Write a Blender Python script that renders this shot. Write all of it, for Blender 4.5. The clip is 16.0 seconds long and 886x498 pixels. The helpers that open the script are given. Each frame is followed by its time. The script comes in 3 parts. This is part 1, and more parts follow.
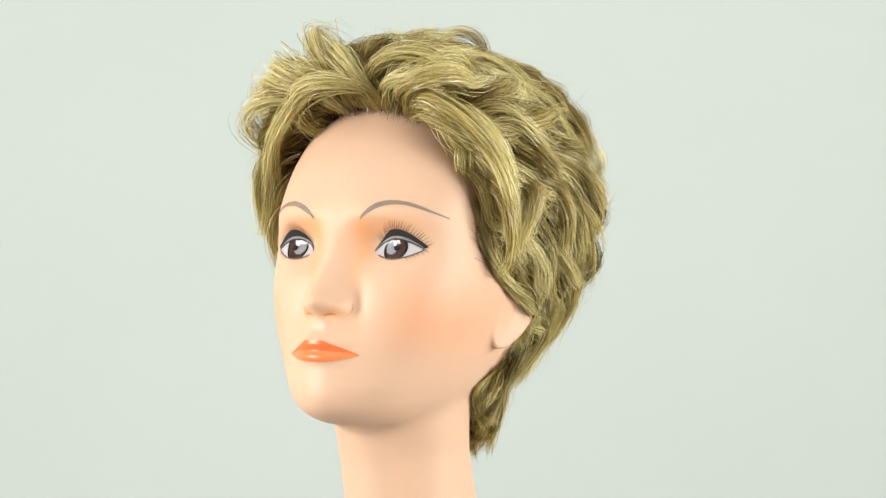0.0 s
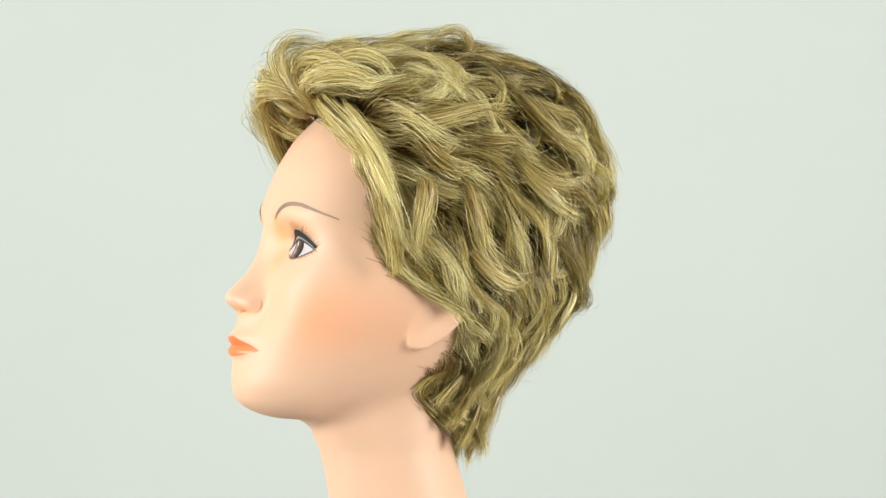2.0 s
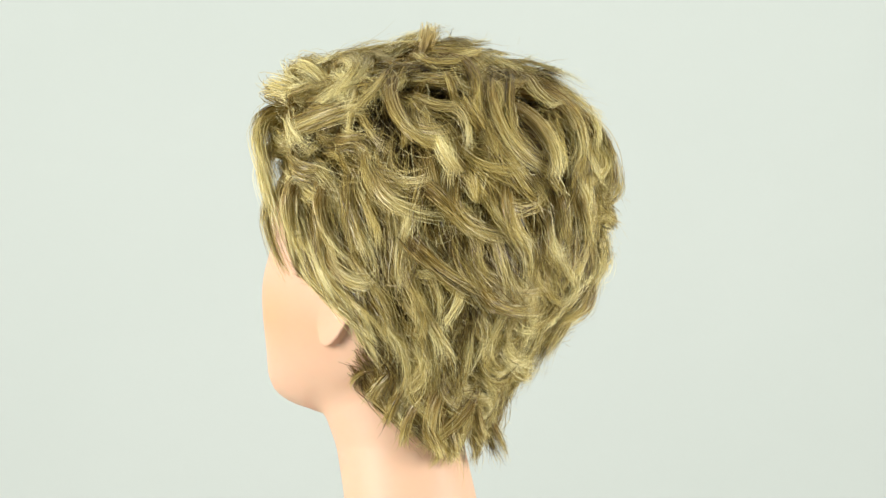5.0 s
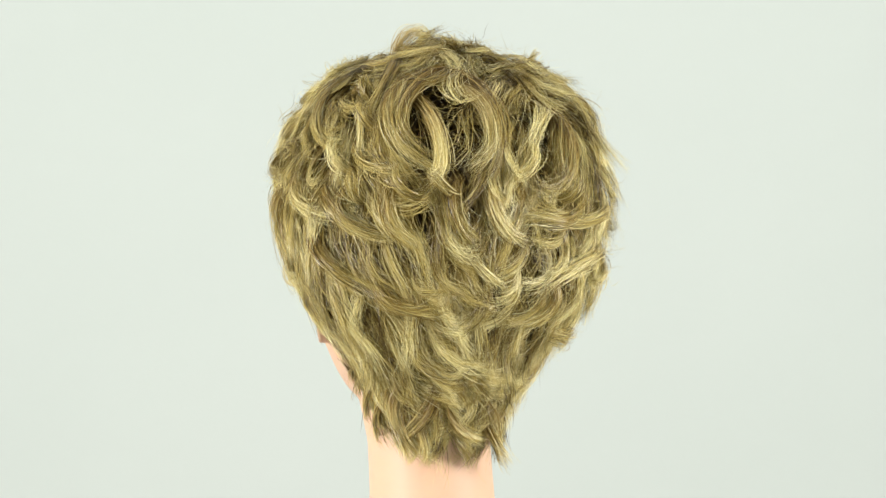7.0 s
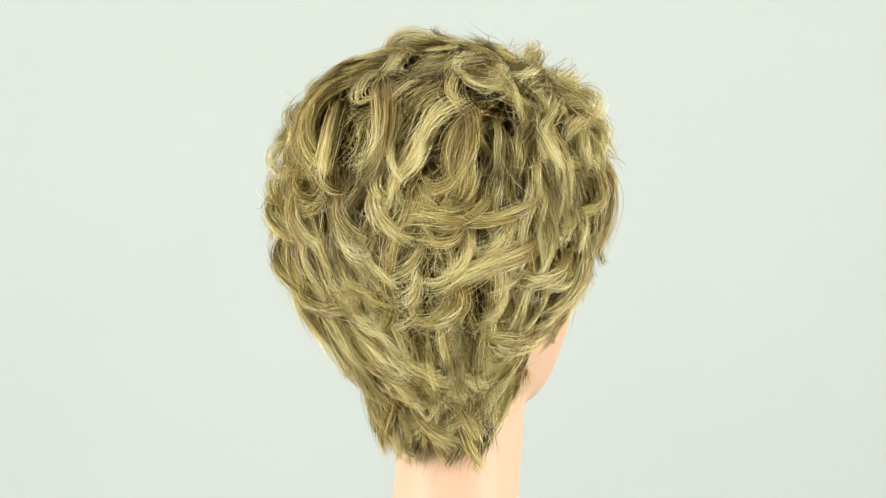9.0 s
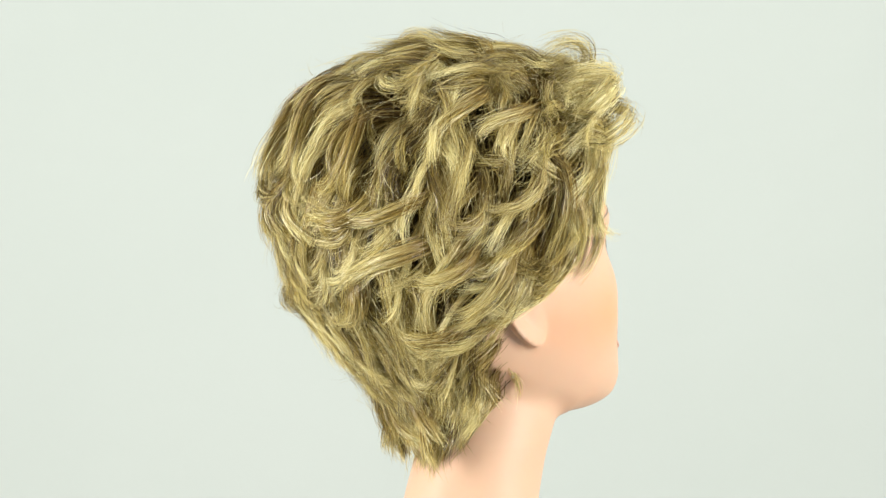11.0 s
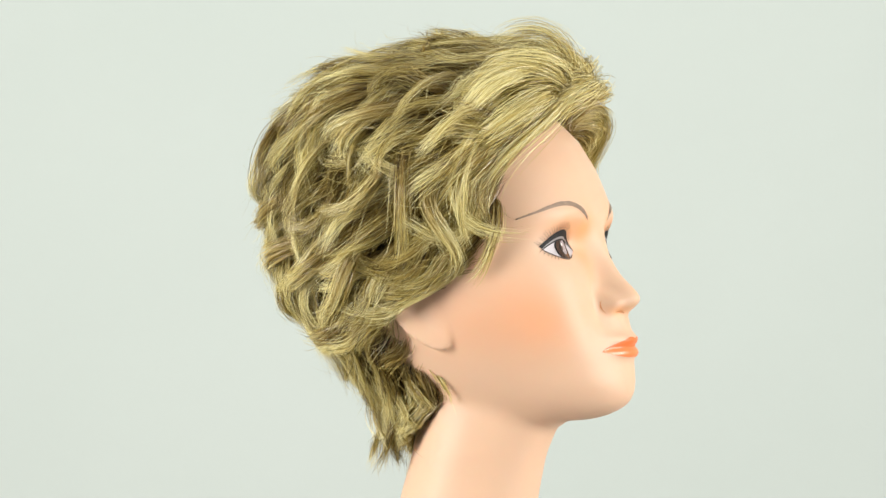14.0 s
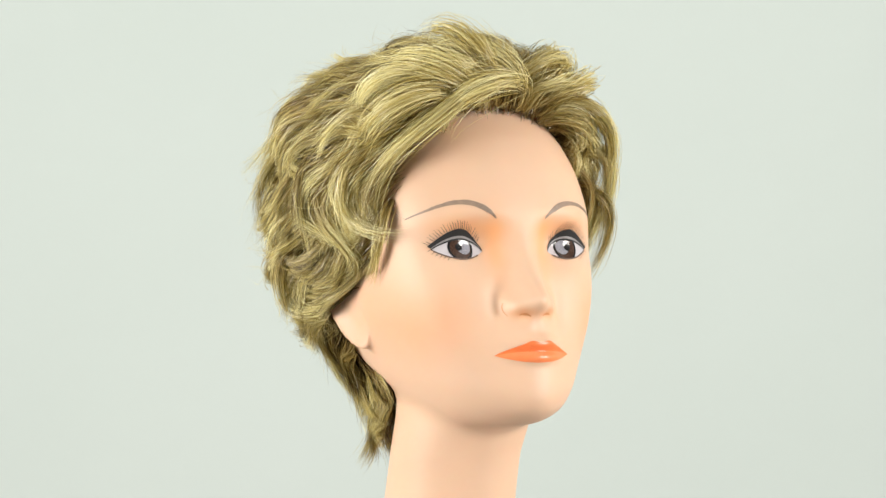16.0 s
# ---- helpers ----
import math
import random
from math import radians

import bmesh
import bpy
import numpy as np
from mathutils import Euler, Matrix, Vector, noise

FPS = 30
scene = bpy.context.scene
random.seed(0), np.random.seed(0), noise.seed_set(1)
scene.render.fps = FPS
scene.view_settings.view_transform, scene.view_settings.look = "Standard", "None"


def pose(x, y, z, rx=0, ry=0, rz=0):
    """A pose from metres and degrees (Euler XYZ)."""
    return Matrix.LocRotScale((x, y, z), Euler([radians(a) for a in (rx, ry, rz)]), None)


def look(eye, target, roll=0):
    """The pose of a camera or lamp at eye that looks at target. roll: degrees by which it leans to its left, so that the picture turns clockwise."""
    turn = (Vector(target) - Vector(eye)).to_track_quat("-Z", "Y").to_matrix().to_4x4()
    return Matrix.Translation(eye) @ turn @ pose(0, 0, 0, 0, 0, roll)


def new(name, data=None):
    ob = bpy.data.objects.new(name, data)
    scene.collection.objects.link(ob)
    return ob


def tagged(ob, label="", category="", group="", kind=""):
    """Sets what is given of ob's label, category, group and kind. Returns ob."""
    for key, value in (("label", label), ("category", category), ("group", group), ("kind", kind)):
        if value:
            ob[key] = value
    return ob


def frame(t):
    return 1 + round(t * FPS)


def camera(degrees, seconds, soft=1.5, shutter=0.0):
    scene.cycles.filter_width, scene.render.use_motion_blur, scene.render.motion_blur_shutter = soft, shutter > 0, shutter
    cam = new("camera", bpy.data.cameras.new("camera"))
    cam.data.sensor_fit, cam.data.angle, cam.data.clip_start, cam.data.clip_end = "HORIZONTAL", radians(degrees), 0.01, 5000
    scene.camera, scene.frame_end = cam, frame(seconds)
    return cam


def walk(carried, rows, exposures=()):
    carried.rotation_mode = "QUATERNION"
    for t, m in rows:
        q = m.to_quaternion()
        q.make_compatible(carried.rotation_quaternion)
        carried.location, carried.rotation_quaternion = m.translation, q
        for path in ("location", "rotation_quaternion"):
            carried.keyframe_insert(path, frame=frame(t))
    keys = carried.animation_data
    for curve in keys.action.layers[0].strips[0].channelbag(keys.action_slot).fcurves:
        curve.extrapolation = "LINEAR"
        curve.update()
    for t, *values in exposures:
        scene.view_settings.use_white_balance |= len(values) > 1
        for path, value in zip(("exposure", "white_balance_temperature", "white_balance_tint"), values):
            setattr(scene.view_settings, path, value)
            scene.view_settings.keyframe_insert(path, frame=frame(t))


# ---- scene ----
import itertools

EYE = 1.30          # height of the lens
AWAY = 1.2714       # from the lens to the turning axis

cam = camera(24.0, 16.0, soft=1.4)
walk(cam, [(0.0, pose(0, -AWAY, EYE, 90, 0, -0.187)), (16.0, pose(0, -AWAY, EYE, 90, 0, -0.187))],
     exposures=[(0.0, 0.0), (3.5, 0.0), (6.5, 0.09), (12.5, 0.08), (14.5, 0.0), (16.0, 0.0)])

# ---- light: a pale room with two soft lamps beside the lens ----
world = bpy.data.worlds.new("world")
scene.world = world
world.use_nodes = True
world.node_tree.nodes["Background"].inputs[0].default_value = (0.93, 1.0, 0.96, 1)
world.node_tree.nodes["Background"].inputs[1].default_value = 0.3


def soft_lamp(name, eye, target, size, watts, colour):
    data = bpy.data.lights.new(name, "AREA")
    data.shape, data.size, data.size_y, data.energy, data.color = "RECTANGLE", size[0], size[1], watts, colour
    ob = new(name, data)
    ob.matrix_world = look(eye, target)
    return ob


soft_lamp("softbox_light", (-1.5, -0.78, 1.44), (0, 0, 1.28), (0.6, 0.9), 41, (1.0, 0.97, 0.92))
soft_lamp("softbox_light", (1.5, -0.78, 1.44), (0, 0, 1.28), (0.6, 0.9), 36.8, (1.0, 0.97, 0.92))
# unseen overhead fill, added to lift the room beyond the two side lamps
soft_lamp("overhead_fill_light", (0, 0.1, 2.68), (0, 0.1, 0), (2.2, 2.2), 9, (0.96, 1.0, 0.97))


# ---- materials ----
def material(name, rough=0.6, **more):
    m = bpy.data.materials.new(name)
    m.use_nodes = True
    b = m.node_tree.nodes["Principled BSDF"]
    b.inputs["Roughness"].default_value = rough
    for key, value in more.items():
        b.inputs[key.replace("_", " ")].default_value = value
    return m, m.node_tree.nodes, m.node_tree.links, b


def ramp(nodes, links, source, *stops):
    r = nodes.new("ShaderNodeValToRGB")
    while len(r.color_ramp.elements) < len(stops):
        r.color_ramp.elements.new(0.5)
    for e, (at, colour) in zip(r.color_ramp.elements, stops):
        e.position, e.color = at, (*colour, 1)
    links.new(source, r.inputs[0])
    return r.outputs[0]


def noise_of(nodes, links, scale, detail=4.0, rough=0.55):
    c = nodes.new("ShaderNodeTexCoord")
    n = nodes.new("ShaderNodeTexNoise")
    n.inputs["Scale"].default_value, n.inputs["Detail"].default_value, n.inputs["Roughness"].default_value = scale, detail, rough
    links.new(c.outputs["Object"], n.inputs["Vector"])
    return n.outputs[0]


def bumped(nodes, links, b, source, strength, distance):
    k = nodes.new("ShaderNodeBump")
    k.inputs["Strength"].default_value, k.inputs["Distance"].default_value = strength, distance
    links.new(source, k.inputs["Height"])
    links.new(k.outputs[0], b.inputs["Normal"])


def mixed(nodes, links, fac, a, b, blend="MIX"):
    n = nodes.new("ShaderNodeMix")
    n.data_type, n.blend_type = "RGBA", blend
    for socket, value in ((n.inputs[0], fac), (n.inputs[6], a), (n.inputs[7], b)):
        if isinstance(value, (int, float)):
            socket.default_value = value
        elif isinstance(value, tuple):
            socket.default_value = (*value, 1)
        else:
            links.new(value, socket)
    return n.outputs[2]


def attribute(nodes, name, output="Fac"):
    n = nodes.new("ShaderNodeAttribute")
    n.attribute_name = name
    return n.outputs[output]


def wall_paint(name, low, high):
    m, n, l, b = material(name, 0.75)
    l.new(ramp(n, l, noise_of(n, l, 1.3), (0.3, low), (0.7, high)), b.inputs["Base Color"])
    bumped(n, l, b, noise_of(n, l, 180), 0.08, 0.001)
    return m


PAPER = wall_paint("white_background_paper", (0.59, 0.65, 0.617), (0.62, 0.677, 0.647))
PLASTER = wall_paint("grey_plaster", (0.42, 0.43, 0.42), (0.46, 0.47, 0.46))
BOARDS = wall_paint("grey_floor_paint", (0.22, 0.22, 0.21), (0.27, 0.27, 0.26))
WHITE = wall_paint("grey_table_laminate", (0.42, 0.42, 0.41), (0.46, 0.46, 0.45))


def skin_paint():
    m, n, l, b = material("peach_mannequin_paint", 0.52)
    skin = ramp(n, l, noise_of(n, l, 22), (0.3, (0.70, 0.455, 0.308)), (0.7, (0.73, 0.48, 0.328)))
    rouge = mixed(n, l, attribute(n, "rouge"), skin, (0.86, 0.36, 0.17))
    shadow = mixed(n, l, attribute(n, "lid_tint_nose_shade"), rouge, (0.88, 0.36, 0.12))
    l.new(shadow, b.inputs["Base Color"])
    b.inputs["Subsurface Weight"].default_value = 0.12
    b.inputs["Subsurface Radius"].default_value = (1.0, 0.45, 0.25)
    b.inputs["Subsurface Scale"].default_value = 0.004
    bumped(n, l, b, noise_of(n, l, 420), 0.03, 0.0005)
    return m


def plain(name, colour, rough, spread=0.12, scale=300):
    m, n, l, b = material(name, rough)
    dark = tuple(c * (1 - spread) for c in colour)
    light = tuple(min(1, c * (1 + spread)) for c in colour)
    l.new(ramp(n, l, noise_of(n, l, scale), (0.3, dark), (0.7, light)), b.inputs["Base Color"])
    return m


SKIN = skin_paint()
LIP = plain("coral_lip_paint", (0.86, 0.19, 0.055), 0.35, 0.05)
LIP_LOW = plain("light_coral_lip_paint", (0.88, 0.24, 0.085), 0.33, 0.05)
SCLERA = plain("white_eye_paint", (0.56, 0.52, 0.54), 0.28, 0.03)
IRIS = plain("brown_iris_paint", (0.06, 0.032, 0.022), 0.12, 0.4, 900)
# lamp reflection on the brown iris, painted as a grey disc
IRIS_SHEEN = plain("grey_eye_reflection_paint", (0.3, 0.3, 0.34), 0.12, 0.25, 900)
PUPIL = plain("black_pupil_paint", (0.012, 0.011, 0.012), 0.25)
LINER = plain("black_liner_paint", (0.012, 0.01, 0.01), 0.75)
LASH = plain("brown_lash_paint", (0.13, 0.085, 0.065), 0.5)
BROW = plain("taupe_brow_paint", (0.33, 0.235, 0.175), 0.5)
LIDLINE = plain("grey_lid_paint", (0.24, 0.22, 0.22), 0.35)
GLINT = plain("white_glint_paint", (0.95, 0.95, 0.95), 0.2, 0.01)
NOSE_SHADE = plain("orange_shade_paint", (0.62, 0.27, 0.11), 0.5)
SKINLINE = plain("brown_shade_paint", (0.4, 0.28, 0.2), 0.5)


def hair_fibre(name, gain):
    m, n, l, b = material(name, 0.29)
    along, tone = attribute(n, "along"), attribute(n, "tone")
    def c(*v):
        return tuple(k * gain for k in v)
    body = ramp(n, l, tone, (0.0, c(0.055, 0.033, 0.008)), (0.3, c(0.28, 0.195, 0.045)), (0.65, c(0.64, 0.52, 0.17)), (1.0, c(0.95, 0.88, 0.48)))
    # darker roots: dye, plus the depth shade between locks put into the colour
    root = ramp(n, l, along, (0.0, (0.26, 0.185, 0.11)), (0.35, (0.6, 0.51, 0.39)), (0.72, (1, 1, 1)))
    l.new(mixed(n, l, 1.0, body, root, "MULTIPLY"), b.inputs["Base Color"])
    b.inputs["Specular IOR Level"].default_value = 0.5
    thin = n.new("ShaderNodeBsdfTranslucent")
    l.new(b.inputs["Base Color"].links[0].from_socket, thin.inputs[0])
    both = n.new("ShaderNodeMixShader")
    both.inputs[0].default_value = 0.18
    l.new(b.outputs[0], both.inputs[1])
    l.new(thin.outputs[0], both.inputs[2])
    l.new(both.outputs[0], n["Material Output"].inputs["Surface"])
    return m


HAIR = hair_fibre("dark_blonde_hair_fibre", 1.0)
CAP = plain("brown_wig_cap_net", (0.06, 0.04, 0.018), 0.8, 0.3, 500)


# ---- the room ----
def box(bm, x0, y0, z0, x1, y1, z1):
    m = Matrix.Translation(((x0 + x1) / 2, (y0 + y1) / 2, (z0 + z1) / 2)) @ Matrix.Diagonal((x1 - x0, y1 - y0, z1 - z0, 1))
    return bmesh.ops.create_cube(bm, size=1, matrix=m)["verts"]


def solid(name, bm, mat, parent=None, label="", smooth=False):
    me = bpy.data.meshes.new(name)
    bm.normal_update()
    bm.to_mesh(me)
    bm.free()
    me.materials.append(mat)
    if smooth:
        me.shade_smooth()
    ob = new(name, me)
    ob.parent = parent
    if label:
        tagged(ob, label)
    return ob


def slab(name, mat, *extent, label=""):
    bm = bmesh.new()
    box(bm, *extent)
    return tagged(solid(name, bm, mat), label, kind="structure")


slab("floor", BOARDS, -2.2, -2.6, -0.1, 2.2, 1.5, 0.0, label="plain grey painted studio floor")
slab("wall_north", PAPER, -2.2, 1.3, 0.0, 2.2, 1.5, 2.7, label="plain pale grey-green background wall behind the wig")
slab("wall_south", PLASTER, -2.2, -2.8, 0.0, 2.2, -2.6, 2.7, label="plain grey plaster wall behind the lens")
slab("wall_east", PLASTER, 2.2, -2.8, 0.0, 2.4, 1.5, 2.7, label="plain grey plaster side wall")
slab("wall_west", PLASTER, -2.4, -2.8, 0.0, -2.2, 1.5, 2.7, label="plain grey plaster side wall")
slab("ceiling", PLASTER, -2.4, -2.8, 2.7, 2.4, 1.5, 2.8, label="plain grey studio ceiling")


def lathe(bm, profile, steps=48):
    """A turned body round z from (radius, height) pairs, closed at both ends."""
    rings = [[bm.verts.new((r * math.cos(k * math.tau / steps), r * math.sin(k * math.tau / steps), z)) for k in range(steps)] for r, z in profile]
    for a, b in zip(rings, rings[1:]):
        for k in range(steps):
            bm.faces.new((a[k], a[(k + 1) % steps], b[(k + 1) % steps], b[k]))
    bm.faces.new(rings[-1])
    bm.faces.new(rings[0][::-1])


def side_table():
    table = tagged(new("side_table"), "grey round pedestal table under the turntable", "table")
    for name, prof in (("tabletop", [(0.235, 1.052), (0.24, 1.056), (0.24, 1.076), (0.235, 1.08)]),
                       ("column", [(0.03, 0.02), (0.025, 0.06), (0.025, 1.02), (0.06, 1.052)]),
                       ("foot_plate", [(0.2, 0.0), (0.2, 0.012), (0.18, 0.02), (0.03, 0.024)])):
        bm = bmesh.new()
        lathe(bm, prof)
        solid(name, bm, WHITE, table)
    return table


def turntable():
    ob = tagged(new("turntable"), "small grey motor turntable under the mannequin", "turntable")
    for name, prof in (("base", [(0.12, 1.08), (0.122, 1.083), (0.122, 1.095), (0.118, 1.098)]), ("plate", [(0.125, 1.0985), (0.127, 1.101), (0.127, 1.108), (0.125, 1.11)])):
        bm = bmesh.new()
        lathe(bm, prof)
        solid(name, bm, WHITE, ob)
    return ob


side_table()
turntable()


# ---- head and wig forms, in millimetres round the turning axis: x to the head's left, -y ahead, z up ----
def tab(z, *pairs, blur=1.6):
    """A smooth table: pairs of (height, value), from low to high; blur in millimetres."""
    if np.ndim(z) == 3:                               # a block of cells: the height changes along its last axis alone
        z = z[:1, :1]
    zs = np.array([a for a, b in pairs], float)
    vs = np.array([b for a, b in pairs], float)
    fine = np.arange(zs[0] - 30, zs[-1] + 30.1, 0.5)
    raw = np.interp(fine, zs, vs)
    n = int(blur * 6)
    k = np.exp(-0.5 * (np.arange(-n, n + 1) * 0.5 / blur) ** 2)
    raw = np.convolve(np.pad(raw, n, mode="edge"), k / k.sum(), "valid")
    return np.interp(z, fine, raw)


def bump(x, z, cx, cz, sx, sz):
    return np.exp(-0.5 * (((x - cx) / sx) ** 2 + ((z - cz) / sz) ** 2))


def smin(a, b, k):
    h = np.clip(0.5 + 0.5 * (b - a) / k, 0, 1)
    return b * (1 - h) + a * h - k * h * (1 - h)


def section(x, y, yc, front, back, w, nf, nb):
    """About the distance from a rounded outline, front and back of yc."""
    v = y - yc
    d = np.where(v < 0, yc - front, back - yc)
    n = np.where(v < 0, nf, nb)
    q = (np.abs(x / w) ** n + np.abs(v / d) ** n + 1e-9) ** (1 / n)
    return (q - 1) * np.minimum(w, d)


def face_relief(x, z):
    """How far the face stands out of the plain head, towards the front."""
    ax = np.abs(x)
    ridge = tab(z, (-43, 0), (-38.5, 1.5), (-35.5, 6), (-32.5, 13), (-28.5, 18.6), (-24.5, 19.2), (-20, 15.5), (-15, 11), (-5, 6), (6, 2.8), (16, 0.5), (22, 0))
    wide = tab(z, (-40, 9), (-30, 10.2), (-20, 9.6), (-8, 8.4), (12, 9))
    h = ridge * np.exp(-np.abs(ax / wide) ** 2.3)
    muzzle = tab(z, (-80, 0.6), (-68, 4.2), (-60, 5), (-50, 8), (-43, 9.6), (-38, 9), (-33, 6), (-28, 2.5), (-24, 0))
    h = h + muzzle * np.exp(-np.abs(ax / tab(z, (-66, 18), (-50, 16), (-36, 12))) ** 2.2)
    h = h + 5.8 * bump(ax, z, 12.2, -32.0, 3.4, 4.4)                   # wings of the nose
    h = h - 1.5 * bump(ax, z, 18.5, -32, 3.2, 7)                       # crease beside them
    h = h - 1.6 * bump(ax, z, 6.2, -37.0, 2.8, 1.7)                    # nostrils
    h = h - 10.5 * bump(ax, z, 25, 3, 9.5, 8.5)                        # eye sockets
    h = h - 4.5 * bump(ax, z, 43, 2, 9, 7.5)
    h = h + 2.6 * bump(ax, z, 35, -0.5, 9, 6.0)                        # the eyes in them
    h = h + 1.6 * bump(ax, z, 36, 20, 18, 5)                           # brows
    h = h + 2.4 * bump(ax, z, 42, -27, 13, 12)                         # cheekbones
    h = h - 1.3 * bump(ax, z, 0, -44.5, 3.0, 4)                        # groove over the lip
    lip = np.exp(-np.abs(ax / 17) ** 2.6)
    h = h + lip * (3.6 * np.exp(-0.5 * ((z + 52.3) / 2.8) ** 2) + 3.8 * np.exp(-0.5 * ((z + 60.2) / 2.6) ** 2))
    h = h - 0.8 * np.exp(-(ax / 22) ** 4) * np.exp(-0.5 * ((z + 56.7 + 0.004 * ax ** 2) / 1.0) ** 2)
    h = h + 2.4 * bump(ax, z, 0, -84, 13, 8)                           # chin
    return h


def skull(x, y, z):
    front = tab(z, (-112, -100), (-100, -111), (-92, -121), (-80, -125), (-60, -120.2), (-45, -116), (-36, -112.5), (-20, -109),
                (-5, -107), (8, -107.2), (20, -106.5), (30, -103.8), (48, -96.8), (65, -87), (82, -70), (98, -38), (106, -14), blur=3.5)
    w = tab(z, (-110, 25), (-98, 33), (-88, 42), (-75, 51), (-60, 58.5), (-40, 66.5), (-20, 70), (10, 70.5), (35, 69.5), (55, 64), (75, 54), (92, 38), (106, 8), blur=6)
    back = tab(z, (-110, 20), (-70, 40), (-40, 66), (-10, 80), (30, 86), (60, 76), (85, 50), (98, 22), (106, 0), blur=6)
    yc = tab(z, (-110, -62), (-90, -56), (-70, -40), (-40, -22), (0, -15), (60, -10), (106, -7), blur=7)
    nf = tab(z, (-110, 2.0), (-85, 2.15), (-65, 2.3), (-40, 2.75), (-15, 3.0), (20, 2.8), (50, 2.6), (80, 2.3), (106, 2), blur=7)
    f = section(x, y + np.where(y < yc, face_relief(x, z) * np.clip((yc - y) / 40, 0, 1), 0), yc, front, back, w, nf, 2.1)
    jaw = -(z + 100.0 + 0.09 * (y + 104) - 0.48 * np.clip(y + 80, 0, None) - 0.004 * x * x * np.clip((-50 - y) / 40, 0, 1)) * 0.93
    f = -smin(-f, -jaw, 9)
    return -smin(-f, 106 - z, 6)


def neck(x, y, z):
    yc = tab(z, (-195, -16), (-152, -23), (-124, -30), (-110, -34), (-96, -38), (-70, -30), (-40, -26), blur=5)
    r = tab(z, (-195, 44.5), (-152, 42.3), (-124, 40.7), (-110, 42.5), (-96, 44), (-70, 42), (-40, 42), blur=5)
    w = tab(z, (-195, 41), (-150, 38.3), (-120, 38), (-40, 42), blur=5)
    x = x + 3 * np.clip((-90 - z) / 30, 0, 1)
    f = (np.sqrt((x / w) ** 2 + ((y - yc) / r) ** 2 + 1e-9) - 1) * 40
    return np.maximum(np.maximum(f, z + 20), -190 - z)


def ear(x, y, z):
    ax = np.abs(x) - 66.0 - 0.30 * (y + 22)
    v, u = z + 37.5, (y + 20) - 0.65 * (z + 37.5)
    rim = np.sqrt((u / 13.5) ** 2 + (v / 20.5) ** 2 + 1e-9)
    body = np.maximum(np.abs(ax) - 3.2, (rim - 1) * 12)
    dent = np.sqrt((ax - 5.0) ** 2 / 16 + ((u + 1) / 8) ** 2 + ((v - 5) / 15) ** 2) - 1
    return -smin(-body, dent * 4, 2.5)


def head_field(x, y, z):
    f = smin(skull(x, y, z), neck(x, y, z), 10)
    return smin(f, ear(x, y, z), 3.0)


def wig_field(x, y, z):
    front = tab(z, (-130, 5), (-115, -8), (-100, -26), (-82, -38), (-70, -34), (-60, -22), (-45, -22), (-30, -55), (-10, -76), (10, -86), (40, -100), (60, -110),
                (80, -113), (100, -108), (115, -96), (122, -80), (127, -40), (131, -16), blur=4)
    back = tab(z, (-130, 23), (-110, 28), (-89, 42), (-62, 64), (-34, 91), (0, 102), (30, 107), (50, 107), (83, 97), (104, 80), (117, 58), (126, 24), (131, -8), blur=4)
    w = tab(z, (-130, 34), (-115, 42), (-100, 48), (-89, 52), (-72, 63), (-55, 78), (-30, 94), (-5, 101), (25, 105), (50, 103), (83, 91), (98, 79), (112, 60), (124, 32), (131, 8), blur=4)
    yc = tab(z, (-130, 4), (-100, -3), (-60, 2), (-20, 0), (20, 0), (131, -12), blur=6)
    return -smin(-section(x + 4, y, yc, front, back, w, tab(z, (-60, 2.3), (20, 2.3), (50, 2.9), (95, 2.9), (125, 2.2)), 2.3) - 4.0, 131 - z, 8)


